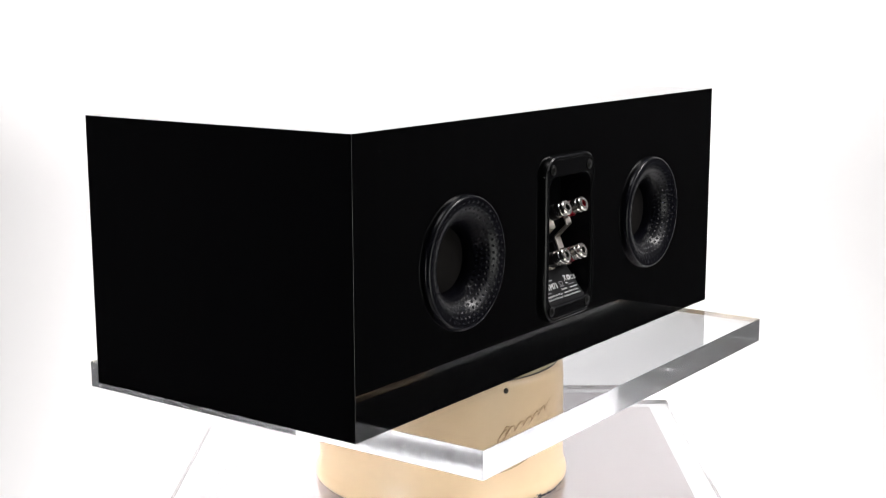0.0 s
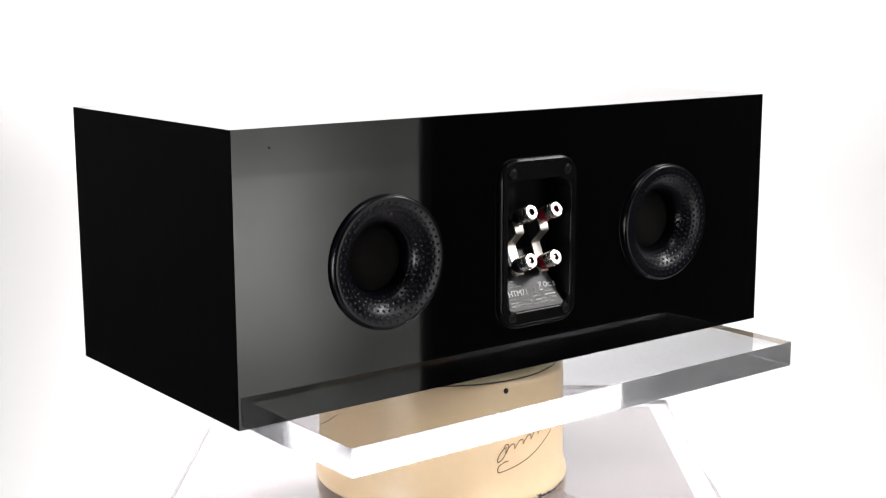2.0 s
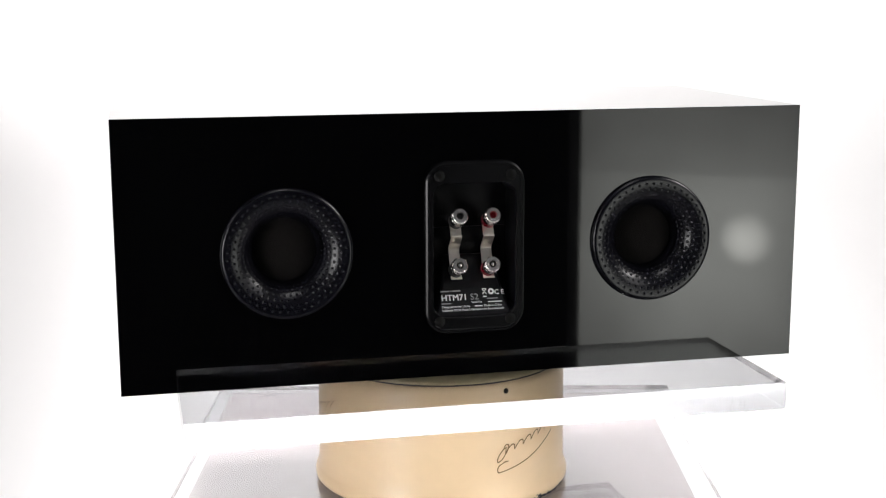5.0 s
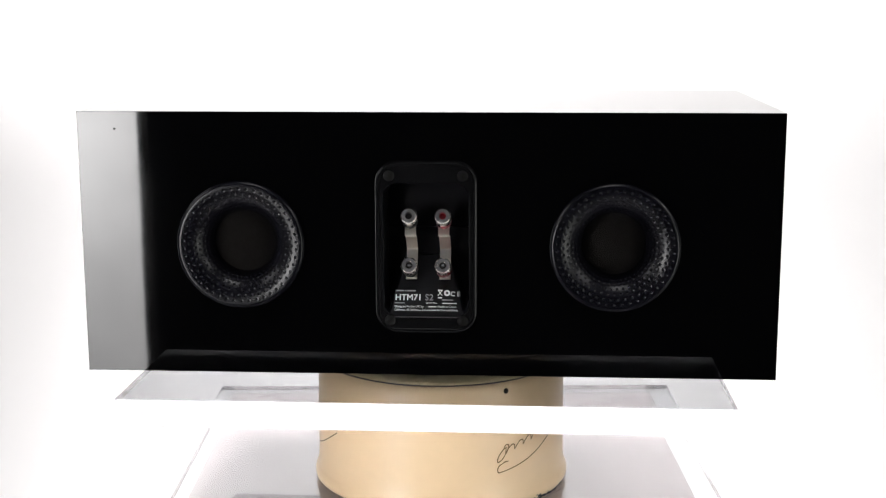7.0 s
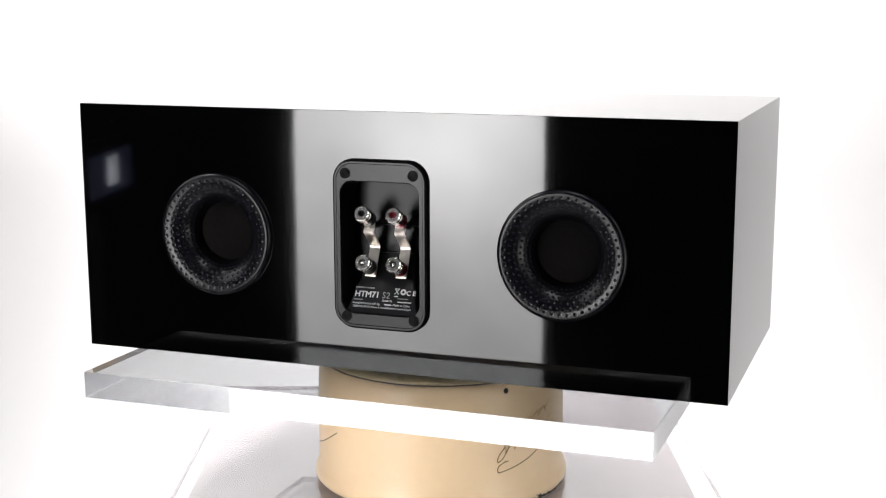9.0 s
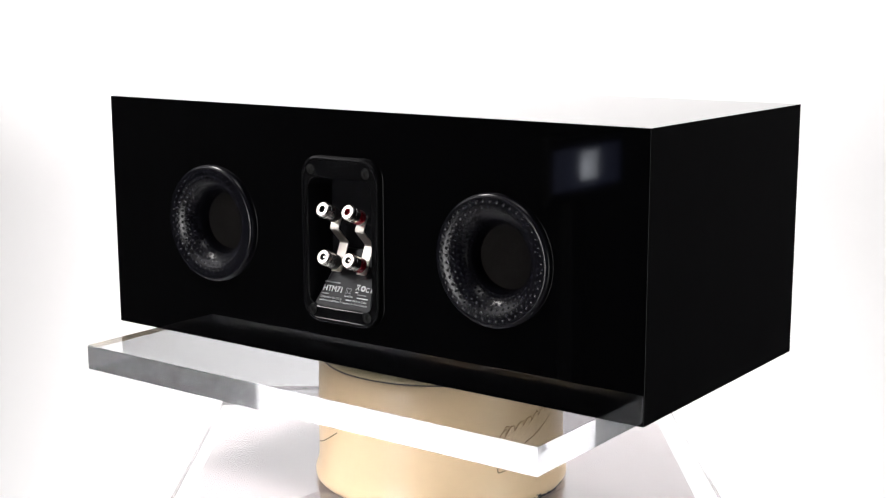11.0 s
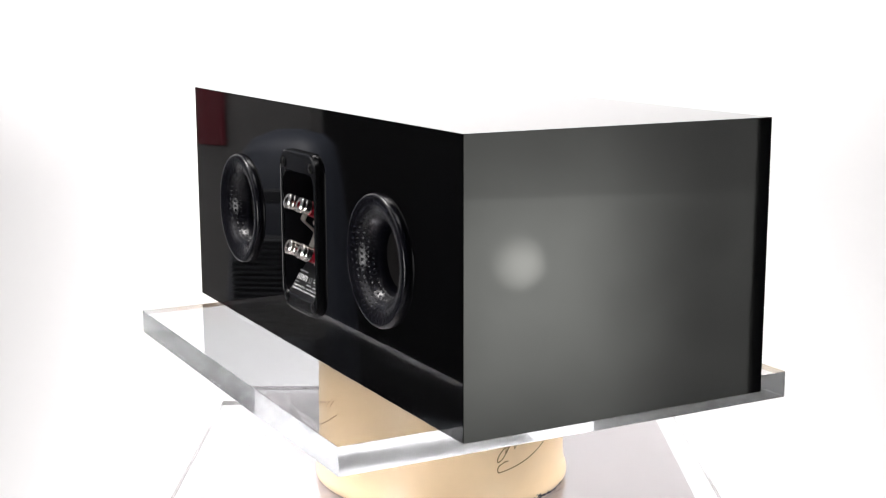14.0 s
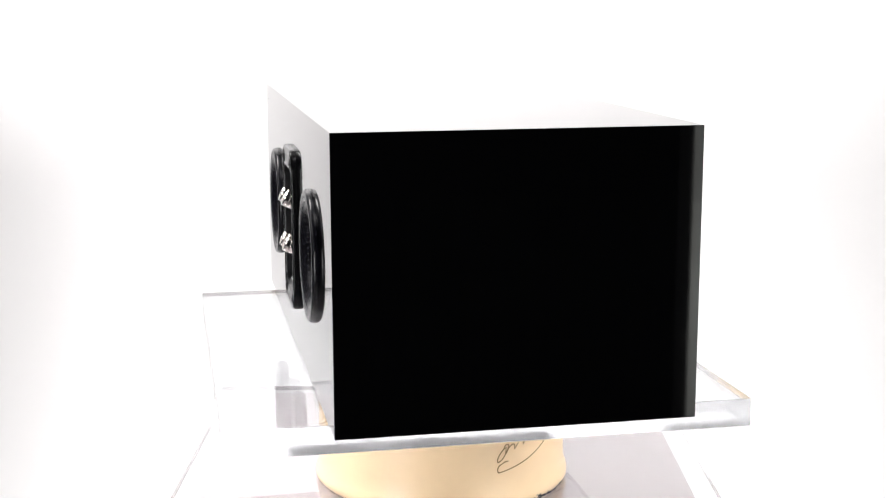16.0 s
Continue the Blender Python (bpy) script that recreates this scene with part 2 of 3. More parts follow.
part("panel", box(0.008, 0, 0, 0.012, 0.066, 0.28, 0.002), RED_PANEL, board)
part("edge_frame", box(0.002, 0, 0, 0.004, 0.070, 0.285, 0.001), CASING, board)


def softbox(name, a, b, z0, z1, mat, label, bulb=None):
    """A shallow fabric softbox whose lit face spans a to b in plan."""
    a, b = Vector((*a, 0)), Vector((*b, 0))
    w = (b - a).length
    u = (b - a) / w
    inward = Vector((-u.y, u.x, 0))
    if inward.dot(-a) < 0:
        inward = -inward
    ob = thing(name, label, "studio light")
    m = Matrix((u, -inward, (0, 0, 1))).transposed().to_4x4()
    ob.matrix_world = Matrix.Translation(a) @ m
    h, mid = z1 - z0, (z0 + z1) / 2
    part("diffuser", box(w / 2, 0.003, mid, w, 0.004, h), mat, ob, "glowing white diffuser cloth")
    if bulb:
        part("bulb", lathe([(0.001, -0.045), (0.017, -0.0417), (0.032, -0.032), (0.0417, -0.017), (0.045, 0.0), (0.0417, 0.017), (0.032, 0.034), (0.02, 0.06), (0.016, 0.10)], 32, "Y", bulb, cap_end=True), BULB, ob, "glowing lamp bulb", True)
    bm = bmesh.new()
    for cx, cz, sx, sz in ((-0.008, mid, 0.016, h + 0.032), (w + 0.008, mid, 0.016, h + 0.032), (w / 2, z0 - 0.008, w, 0.016), (w / 2, z1 + 0.008, w, 0.016)):
        box(cx, 0.02, cz, sx, 0.05, sz, bm=bm)
    part("rim", bm, CASING, ob)
    bm = bmesh.new()
    f = [bm.verts.new((x, 0.046, z)) for x, z in ((0, z0), (w, z0), (w, z1), (0, z1))]
    k = [bm.verts.new((w / 2 + x, 0.30, mid + z)) for x, z in ((-0.07, -0.07), (0.07, -0.07), (0.07, 0.07), (-0.07, 0.07))]
    for i in range(4):
        bm.faces.new((f[i], f[(i + 1) % 4], k[(i + 1) % 4], k[i]))
    bm.faces.new(k)
    bmesh.ops.recalc_face_normals(bm, faces=bm.faces[:])
    part("casing", bm, CASING, ob, "black fabric softbox casing")
    part("stand_pole", lathe([(0.014, FLOOR_Z), (0.014, mid - 0.05)], 20, centre=(w / 2, 0.33, 0), cap_start=True, cap_end=True), CASING, ob)
    part("stand_foot", lathe([(0.16, FLOOR_Z), (0.16, FLOOR_Z + 0.012), (0.02, FLOOR_Z + 0.03)], 32, centre=(w / 2, 0.33, 0), cap_start=True, cap_end=True), CASING, ob)
    part("lamp_head", box(w / 2, 0.345, mid, 0.12, 0.11, 0.12, 0.008), CASING, ob)
    return ob


softbox("softbox", (0.526, -0.773), (0.871, -0.430), -0.42, 0.28, SOFT_RIGHT, "upright softbox with unevenly lit diffuser on black stand", (0.2176, 0.178, -0.036))
softbox("softbox", (-0.648, -1.190), (-1.069, -0.997), -0.45, 0.28, SOFT_LEFT, "bright upright softbox with glowing diffuser on black stand")


# made-up glowing panel for an unidentified bluish bright spot beyond the softbox
def display():
    ob = thing("bright_stand_in", "small glowing panel on stand, standing in for unidentified bluish bright spot", "display")
    ob.matrix_world = pose(-1.587, -0.97, -0.03, 0, 0, 0) @ Matrix.Rotation(radians(54), 4, "Z")
    part("bezel", box(0, 0.008, 0, 0.30, 0.016, 0.14, 0.004), CASING, ob)
    part("glow_panel", box(0, -0.003, 0, 0.26, 0.004, 0.085), GLOW_BLUE, ob, "dim blue glowing panel")
    part("bright_patch", box(0.0, -0.007, 0.004, 0.062, 0.003, 0.06), GLOW_WHITE, ob, "white glowing patch")
    part("stand", box(0, 0.03, (FLOOR_Z - 0.03) / 2 + 0.015, 0.06, 0.03, -FLOOR_Z - 0.03 - 0.03, 0.004), CASING, ob)
    part("base", box(0, 0.03, FLOOR_Z + 0.03 + 0.012, 0.3, 0.24, 0.022, 0.004), CASING, ob)


display()

# tower appliance beside the backdrop
def air_purifier():
    ob = thing("air_purifier", "blue-grey tower air purifier with dark louvred front", "air purifier")
    ob.matrix_world = pose(-0.952, 0.648, 0, 0, 0, 62)
    top, base = 0.100, FLOOR_Z + 0.012
    bm = bmesh.new()
    rings = []
    for z, hw, hd in ((base, 0.115, 0.12), (-0.3, 0.108, 0.115), (-0.12, 0.098, 0.110), (-0.04, 0.088, 0.105), (0.03, 0.080, 0.098), (0.07, 0.071, 0.086), (0.089, 0.056, 0.066), (top, 0.026, 0.030)):
        ring = []
        for i in range(48):
            u = 2 * math.pi * i / 48
            c, s = math.cos(u), math.sin(u)
            ring.append(bm.verts.new((hw * math.copysign(abs(c) ** 0.55, c), hd * math.copysign(abs(s) ** 0.55, s), z)))
        rings.append(ring)
    for p, q in zip(rings, rings[1:]):
        for i in range(48):
            bm.faces.new((p[i], p[(i + 1) % 48], q[(i + 1) % 48], q[i]))
    bm.faces.new(rings[-1])
    bm.faces.new(rings[0][::-1])
    bmesh.ops.recalc_face_normals(bm, faces=bm.faces[:])
    part("body", bm, BLUE_GREY, ob, smooth=True)
    part("control_band", box(0, -0.093, 0.004, 0.12, 0.03, 0.022, 0.004), CHARCOAL, ob)
    part("grille_back", box(0, -0.098, -0.215, 0.150, 0.05, 0.31, 0.006), CHARCOAL, ob)
    for k in range(36):
        part("louvre", box(0, -0.127, -0.066 - 0.0086 * k, 0.144, 0.014, 0.0040, 0.0012, 1), CHARCOAL, ob)


air_purifier()

# ---- plinth and its acrylic top ----
SHEET_TOP = -0.133
plinth = thing("plinth", "pale laminate display plinth standing on white backdrop", "plinth")
part("top_board", box(0, -0.03, SHEET_TOP - 0.0335, 0.474, 0.50, 0.026, 0.0015), PLINTH, plinth)
part("body", box(0, -0.03, (FLOOR_Z + 0.01 + SHEET_TOP - 0.047) / 2, 0.43, 0.45, SHEET_TOP - 0.047 - FLOOR_Z - 0.01, 0.002), PLINTH, plinth)
top_sheet = tagged(part("acrylic_sheet", box(0.004, -0.03, SHEET_TOP - 0.010, 0.506, 0.518, 0.020, 0.0003), ACRYLIC, None),
                   "clear acrylic sheet lying on pale plinth", "acrylic sheet")
top_sheet.visible_shadow = False


# ---- enamelled drum ----
def drum():
    ob = thing("turntable_drum", "cream enamelled metal drum with bronze script and chipped foot", "turntable base")
    zb = SHEET_TOP
    prof = [(0.112, zb + 0.0003), (0.1195, zb + 0.0008), (0.1212, zb + 0.003), (0.1212, zb + 0.008), (0.1195, zb + 0.0125), (0.1180, zb + 0.016), (0.1176, zb + 0.03),
            (0.1172, -0.050), (0.1168, -0.040), (0.1150, -0.0365), (0.1125, -0.035), (0.1085, -0.0345)]
    part("body", lathe(prof, 128, cap_start=True, cap_end=True), CREAM, ob, smooth=True)
    part("lid", lathe([(0.1120, -0.0344), (0.1125, -0.0335), (0.1115, -0.0320), (0.1060, -0.0300), (0.096, -0.0290)], 128, cap_start=True, cap_end=True), CREAM_LID, ob, "dull cream lid", True)
    part("seam_ring", lathe([(0.1122, -0.0353), (0.1131, -0.0349), (0.1131, -0.0343), (0.1122, -0.0340)], 128), CHIP, ob, "thin dark seam under lid", True)
    part("platter", lathe([(0.098, -0.0289), (0.0985, -0.0280), (0.0985, -0.0255), (0.098, -0.0247)], 96, cap_start=True, cap_end=True), CASING, ob, "dark turntable platter")
    a = radians(29.5)
    bm = lathe([(0.0026, -0.0012), (0.0026, 0.0006), (0.0018, 0.0012)], 16, cap_end=True, cap_start=True)
    bmesh.ops.transform(bm, matrix=Matrix.Translation((0.1165 * math.sin(a), -0.1165 * math.cos(a), -0.0420)) @ Matrix.Rotation(a, 4, "Z") @ Matrix.Rotation(radians(90), 4, "X"), verts=bm.verts)
    part("grub_screw", bm, STEEL_DARK, ob)
    # chipped paint along the foot
    rnd = random.Random(4)
    bm = bmesh.new()
    for k in range(46):
        u = radians(rnd.gauss(44, 9) if k < 34 else rnd.uniform(-60, 75))
        z = zb + abs(rnd.gauss(0.0008, 0.0014))
        w, h = rnd.uniform(0.0008, 0.0042), rnd.uniform(0.0005, 0.0016)
        vs = []
        for i in range(7):
            t = 2 * math.pi * i / 7
            f = rnd.uniform(0.6, 1.1)
            du, dz = w * f * math.cos(t) / 0.1216, h * f * math.sin(t)
            vs.append(bm.verts.new((0.1216 * math.sin(u + du), -0.1216 * math.cos(u + du), max(zb + 0.0004, z + dz + 0.001))))
        bm.faces.new(vs)
    tagged(part("paint_chips", bm, CHIP, ob, "dark bare metal chips"), kind="stuff")
    # bronze flourish, drawn as a plain flowing line with an underscore
    def ribbon(name, line, width, u0):
        bm = bmesh.new()
        prev = None
        for i, (s, z) in enumerate(line):
            s1, z1 = line[min(i + 1, len(line) - 1)]
            s0, z0 = line[max(i - 1, 0)]
            dx, dz = s1 - s0, z1 - z0
            n = math.hypot(dx, dz) or 1
            ox, oz = -dz / n * width / 2, dx / n * width / 2
            pair = []
            for sx, zz in ((s + ox, z + oz), (s - ox, z - oz)):
                u = u0 + sx / 0.1176
                r = 0.11795
                pair.append(bm.verts.new((r * math.sin(u), -r * math.cos(u), zz)))
            if prev:
                bm.faces.new((prev[0], prev[1], pair[1], pair[0]))
            prev = pair
        bmesh.ops.recalc_face_normals(bm, faces=bm.faces[:])
        part(name, bm, GOLD_PRINT, ob, "bronze flowing line")

    for turn in (0, -113, 124):
        u0 = radians(24.5 + turn)
        wave = []
        for k in range(260):
            q = k / 259
            turns = 2 * math.pi * (1.15 + 6.3 * max(0, q - 0.2) / 0.8) if q > 0.2 else 2 * math.pi * 1.15 * q / 0.2
            big = 1.0 if q < 0.16 else max(0.42, 1.0 - (q - 0.16) * 9)
            s = 0.0065 + (0.006 * q if q < 0.2 else 0.0012 + 0.077 * (q - 0.2)) + (0.0056 if q < 0.16 else 0.0040) * big * math.sin(-turns * (1 if q < 0.2 else -1) + 0.9)
            z = -0.0840 + 0.0200 * q + 0.0072 * big * math.cos(turns) + (0.006 * max(0, q - 0.94) / 0.06)
            wave.append((s, z))
        ribbon("script_wave", wave, 0.00095, u0)
        under = []
        for k in range(60):
            a = math.pi * (0.15 + 1.25 * k / 59)
            under.append((0.0045 + 0.0042 * math.cos(a) + 0.0045 * (1 - k / 59), -0.0955 + 0.0042 * math.sin(a) + 0.010 * max(0, 0.35 - k / 59)))
        x1, z1 = under[-1]
        for k in range(1, 60):
            q = k / 59
            under.append((x1 + (0.071 - x1) * q, z1 + (-0.0775 - z1) * q - 0.0035 * math.sin(math.pi * q) + 0.004 * q * q))
        ribbon("script_underline", under, 0.0010, u0)


drum()

# ---- the turning plate ----
turn_plate = tagged(part("acrylic_plate", box(-0.001, -0.006, -0.0130, 0.5005, 0.4245, 0.0230, 0.00025, 1), ACRYLIC, None),
                    "thick clear acrylic plate turning on cream drum", "acrylic plate")
turn_plate.visible_shadow = False
for slab in (top_sheet, turn_plate):
    # Edge faces are paler and part diffuse: brightness painted into the sawn finish.
    slab.data.materials.append(ACRYLIC_EDGE)
    for f in slab.data.polygons:
        f.material_index = 0 if abs(f.normal.z) > 0.9 else 1

# ---- the loudspeaker ----
W, D, H = 0.590, 0.2789, 0.2253
OX, OY = -0.0028, 0.0012
BACK = OY - D / 2
PORT_X, PORT_Z = 0.158, 0.1125
speaker = thing("loudspeaker", "gloss black centre loudspeaker turned back outward on acrylic plate", "loudspeaker")


def cabinet():
    bm = box(OX, OY, H / 2 + 0.0002, W, D, H - 0.0004, 0.00026, 2)
    back = min(bm.faces, key=lambda f: f.calc_center_median().y)
    edges = list(back.edges)
    bmesh.ops.delete(bm, geom=[back], context="FACES_ONLY")
    loops = []
    for sx in (-1, 1):
        loops.append([(OX + sx * PORT_X + 0.047 * math.cos(2 * math.pi * i / 64), PORT_Z + 0.047 * math.sin(2 * math.pi * i / 64)) for i in range(64)])
    loops.append([(OX + x, z) for x, z in round_rect(0.040, 0.043, 0.180, 0.014, 8)])
    for pts in loops:
        vs = [bm.verts.new((x, BACK, z)) for x, z in pts]
        for i in range(len(vs)):
            edges.append(bm.edges.new((vs[i], vs[(i + 1) % len(vs)])))
    bmesh.ops.triangle_fill(bm, use_beauty=True, use_dissolve=False, edges=edges, normal=(0, -1, 0))
    bmesh.ops.recalc_face_normals(bm, faces=bm.faces[:])
    cab = part("cabinet", bm, GLOSS_BLACK, speaker, "mirror-gloss black lacquered cabinet")
    for sx in (-0.25, 0.25):
        for sy in (-0.10, 0.10):
            part("foot", lathe([(0.008, -0.0014), (0.0085, -0.0004), (0.0085, 0.0006)], 20, centre=(OX + sx, OY + sy, 0), cap_start=True, cap_end=True), BLACK_RING, speaker)
    # a small smudge on the lacquer
    part("smudge", lathe([(0.0010, 0.0), (0.0006, -0.0001)], 9, "Y", (OX - 0.263, BACK - 0.0002, 0.2105), cap_end=True), SATIN_BLACK, speaker, "small dull smudge")


def port_mesh():
    """Flared port with dimples pressed into its throat; the mouth looks to -y."""
    n, rows_n = 480, 62
    prof = [(0.0535, 0.0006), (0.0543, -0.0006), (0.0546, -0.0030), (0.0543, -0.0052), (0.0533, -0.0068), (0.0520, -0.0075)]
    for k in range(rows_n):
        a = math.pi / 2 * k / (rows_n - 1)
        prof.append((0.0510 - 0.0245 * math.sin(a), -0.0076 + 0.027 * (1 - math.cos(a))))
    prof = np.array(prof)
    tang = np.gradient(prof, axis=0)
    norm = np.stack([-tang[:, 1], tang[:, 0]], 1)
    norm /= np.linalg.norm(norm, axis=1)[:, None]
    arc = np.concatenate([[0], np.cumsum(np.hypot(*np.diff(prof, axis=0).T))])
    start = arc[6]
    centres = [start + 0.0028 + 0.0047 * k for k in range(6)]
    count = 46
    ang = np.arange(n) / n * 2 * np.pi
    bm = bmesh.new()
    rings = []
    for j, (r, y) in enumerate(prof):
        push = np.zeros(n)
        for k, c in enumerate(centres):
            d_arc = arc[j] - c
            if abs(d_arc) < 0.0016 and j >= 6:
                size = 0.00114 - 0.00003 * k
                ph = (ang * count / (2 * np.pi) + 0.5 * (k % 2)) % 1.0
                d_ang = (ph - 0.5) * 2 * np.pi / count * r
                q = (d_arc ** 2 + d_ang ** 2) / size ** 2
                push += np.where(q < 1, (1 - q) ** 2, 0) * 0.00085
        ring = []
        for i in range(n):
            rr, yy = r - norm[j, 0] * push[i], y - norm[j, 1] * push[i]
            ring.append(bm.verts.new((rr * math.cos(ang[i]), yy, rr * math.sin(ang[i]))))
        rings.append(ring)
    for p, q in zip(rings, rings[1:]):
        for i in range(n):
            bm.faces.new((p[i], p[(i + 1) % n], q[(i + 1) % n], q[i]))
    return bm


cabinet()
first = None
for sx in (-1, 1):
    if first is None:
        first = part("port_flare", port_mesh(), PORT_BLACK, speaker, "dimpled satin black port flare", True)
        flare = first
        plug_me = part("foam_plug", lathe([(0.0268, 0.0192), (0.0258, 0.0168), (0.010, 0.0165), (0.001, 0.0165)], 64, "Y", cap_end=True), FOAM, flare, "dark foam plug", True)
    else:
        flare = new("port_flare", first.data)
        flare.parent = speaker
        tagged(flare, "dimpled satin black port flare")
        plug = new("foam_plug", plug_me.data)
        plug.parent = flare
        tagged(plug, "dark foam plug")
    flare.location = (OX + sx * PORT_X, BACK + 0.0024, PORT_Z)


def terminal_panel():
    tp = new("terminal_panel")
    tp.parent = speaker
    tp.location = (OX, BACK + 0.0018, 0)
    tagged(tp, "recessed black plastic terminal panel")
    hw, z0, z1 = 0.0430, 0.0384, 0.1850
    # flange: outer wall, rounded lip, flat front, then the recess walls
    bm = bmesh.new()
    n = 12
    loops = []
    for grow, y in ((0.0, 0.0005), (0.0, -0.0045), (-0.0007, -0.0062), (-0.0020, -0.0070), (-0.0035, -0.0070), (-0.0040, -0.0064)):
        loops.append([bm.verts.new((x, y, z)) for x, z in round_rect(hw + grow, z0 - grow, z1 + grow, 0.0185 + grow, n)])
    inner = round_rect(0.0362, 0.0515, 0.1668, 0.0115, n)

    def depth(z):
        return min(0.030, max(0.0, (z - 0.0515) * 2.4))

    def ramp(z):
        return (z - 0.0515) * 0.55
    loops.append([bm.verts.new((x, -0.0064, z)) for x, z in inner])
    loops.append([bm.verts.new((x * 0.985, -0.0052, 0.109 + (z - 0.109) * 0.985)) for x, z in inner])
    loops.append([bm.verts.new((x * 0.96, -0.0050 + depth(z), 0.109 + (z - 0.109) * 0.975)) for x, z in inner])
    for p, q in zip(loops, loops[1:]):
        m = len(p)
        for i in range(m):
            bm.faces.new((p[i], p[(i + 1) % m], q[(i + 1) % m], q[i]))
    # recess back: strips between the two halves, from top to bottom
    last = loops[-1]
    right = last[3 * (n + 1):] + last[:n + 1]
    left = last[n + 1:3 * (n + 1)][::-1]
    lev = list(zip(right, left))
    out = [lev[0]]
    for (a0, b0), (a1, b1) in zip(lev, lev[1:]):
        za, zb = a0.co.z, a1.co.z
        k = max(1, int(abs(zb - za) / 0.006))
        for i in range(1, k):
            t = i / k
            z = za + (zb - za) * t
            zs = 0.109 + (z - 0.109) / 0.975
            y = -0.0050 + depth(zs)
            out.append((bm.verts.new((a0.co.x + (a1.co.x - a0.co.x) * t, y, z)), bm.verts.new((b0.co.x + (b1.co.x - b0.co.x) * t, y, z))))
        out.append((a1, b1))
    for (a0, b0), (a1, b1) in zip(out, out[1:]):
        bm.faces.new((a0, a1, b1, b0))
    # close the slits left along the straight sides
    bmesh.ops.holes_fill(bm, edges=[e for e in bm.edges if len(e.link_faces) == 1 and e.verts[0].co.y > -0.0049], sides=40)
    bmesh.ops.recalc_face_normals(bm, faces=bm.faces[:])
    moulding = part("moulding", bm, SATIN_BLACK, tp)
    # Recess faces take a darker, duller black that paints in the hollow's shade.
    moulding.data.materials.append(RECESS_BLACK)
    for f in moulding.data.polygons:
        f.use_smooth = True
        f.material_index = 1 if f.center.y > -0.0056 and abs(f.center.x) < 0.0368 and 0.050 < f.center.z < 0.168 else 0
    moulding.data.set_sharp_from_angle(angle=radians(28))
    part("ridge", box(0, 0.0243, 0.1245, 0.068, 0.0016, 0.0012), RECESS_BLACK, tp)
    for x in (-0.0308, 0.0308):
        for z in (0.1728, 0.0492):
            sc = part("screw", lathe([(0.0047, -0.0069), (0.0046, -0.0073), (0.0037, -0.0072), (0.0036, -0.0070), (0.0034, -0.0074), (0.0012, -0.0075)], 24, "Y", (x, 0, z), cap_end=True), STEEL_DARK, tp, "black cross-head screw", True)
            bmx = bmesh.new()
            for a in (20, 110):
                b2 = box(0, 0, 0, 0.0044, 0.0002, 0.0009)
                bmesh.ops.transform(b2, matrix=Matrix.Translation((x, -0.0076, z)) @ Matrix.Rotation(radians(a), 4, "Y"), verts=b2.verts)
                me = bpy.data.meshes.new("tmp")
                b2.to_mesh(me)
                b2.free()
                bmx.from_mesh(me)
                bpy.data.meshes.remove(me)
            part("cross_slot", bmx, FOAM, sc)
    # the printed apron: a ramp that narrows as it runs back, with sloping cheeks
    bm = bmesh.new()
    rows_a = []
    for k in range(13):
        q = k / 12
        z = 0.0530 + 0.048 * q
        y = -0.0050 + ramp(z)
        half_w = 0.0335 - 0.0135 * q ** 0.8
        foot = half_w + min(0.008, 0.026 - ramp(z)) * 0.5
        rows_a.append([bm.verts.new(c) for c in ((-min(foot, 0.0345), 0.0258, z), (-half_w, y + 0.0012, z), (-half_w + 0.0015, y, z), (half_w - 0.0015, y, z), (half_w, y + 0.0012, z), (min(foot, 0.0345), 0.0258, z))])
    for p, q in zip(rows_a, rows_a[1:]):
        for i in range(5):
            bm.faces.new((p[i], p[i + 1], q[i + 1], q[i]))
    bm.faces.new(rows_a[-1])
    bm.faces.new(rows_a[0][::-1])
    bmesh.ops.recalc_face_normals(bm, faces=bm.faces[:])
    apron = part("apron", bm, APRON_BLACK, tp, "sloping semi-gloss black label ramp", True)
    apron.data.set_sharp_from_angle(angle=radians(30))
    # binding posts, their axes leaning upward to the front
    lean = radians(24)

    def post_piece(name, profile, n, x, z, mat, parent, label="", smooth=True, start=False, cap=True):
        bm = lathe([(r * 0.87, y + 0.009) for r, y in profile], n, "Y", cap_start=start, cap_end=cap)
        bmesh.ops.transform(bm, matrix=Matrix.Translation((x, -0.0115, z)) @ Matrix.Rotation(-lean, 4, "X"), verts=bm.verts)
        ob = part(name, bm, mat, parent, label, smooth)
        if smooth:
            ob.data.set_sharp_from_angle(angle=radians(35))
        return ob

    for x in (-0.0142, 0.0142):
        for z, upper in ((0.1400, True), (0.0982, False)):
            ring_mat = RED if x > 0 else BLACK_RING
            col = "red" if x > 0 else "black"
            post = post_piece("binding_post", [(0.0034, -0.0086), (0.0036, -0.0090), (0.0068, -0.0090), (0.0079, -0.0079), (0.0079, -0.0050), (0.0074, -0.0045), (0.0079, -0.0040), (0.0079, 0.0012), (0.0070, 0.0022), (0.0050, 0.0024)], 40, x, z, NICKEL, tp, "nickel-plated binding post")
            post_piece("socket", [(0.0034, -0.0088), (0.0032, -0.0060), (0.0010, -0.0058)], 24, x, z, RED if (x > 0 and upper) else BLACK_RING, post, col + " socket lining")
            if not upper:
                post_piece("contact_pin", [(0.0020, -0.0060), (0.0017, -0.0074), (0.0006, -0.0076)], 16, x, z, NICKEL, post)
            post_piece("insulator", [(0.0062, 0.0022), (0.0076, 0.0028), (0.0076, 0.0090), (0.0066, 0.0098)], 32, x, z, ring_mat, post, col + " plastic insulator", True, True)
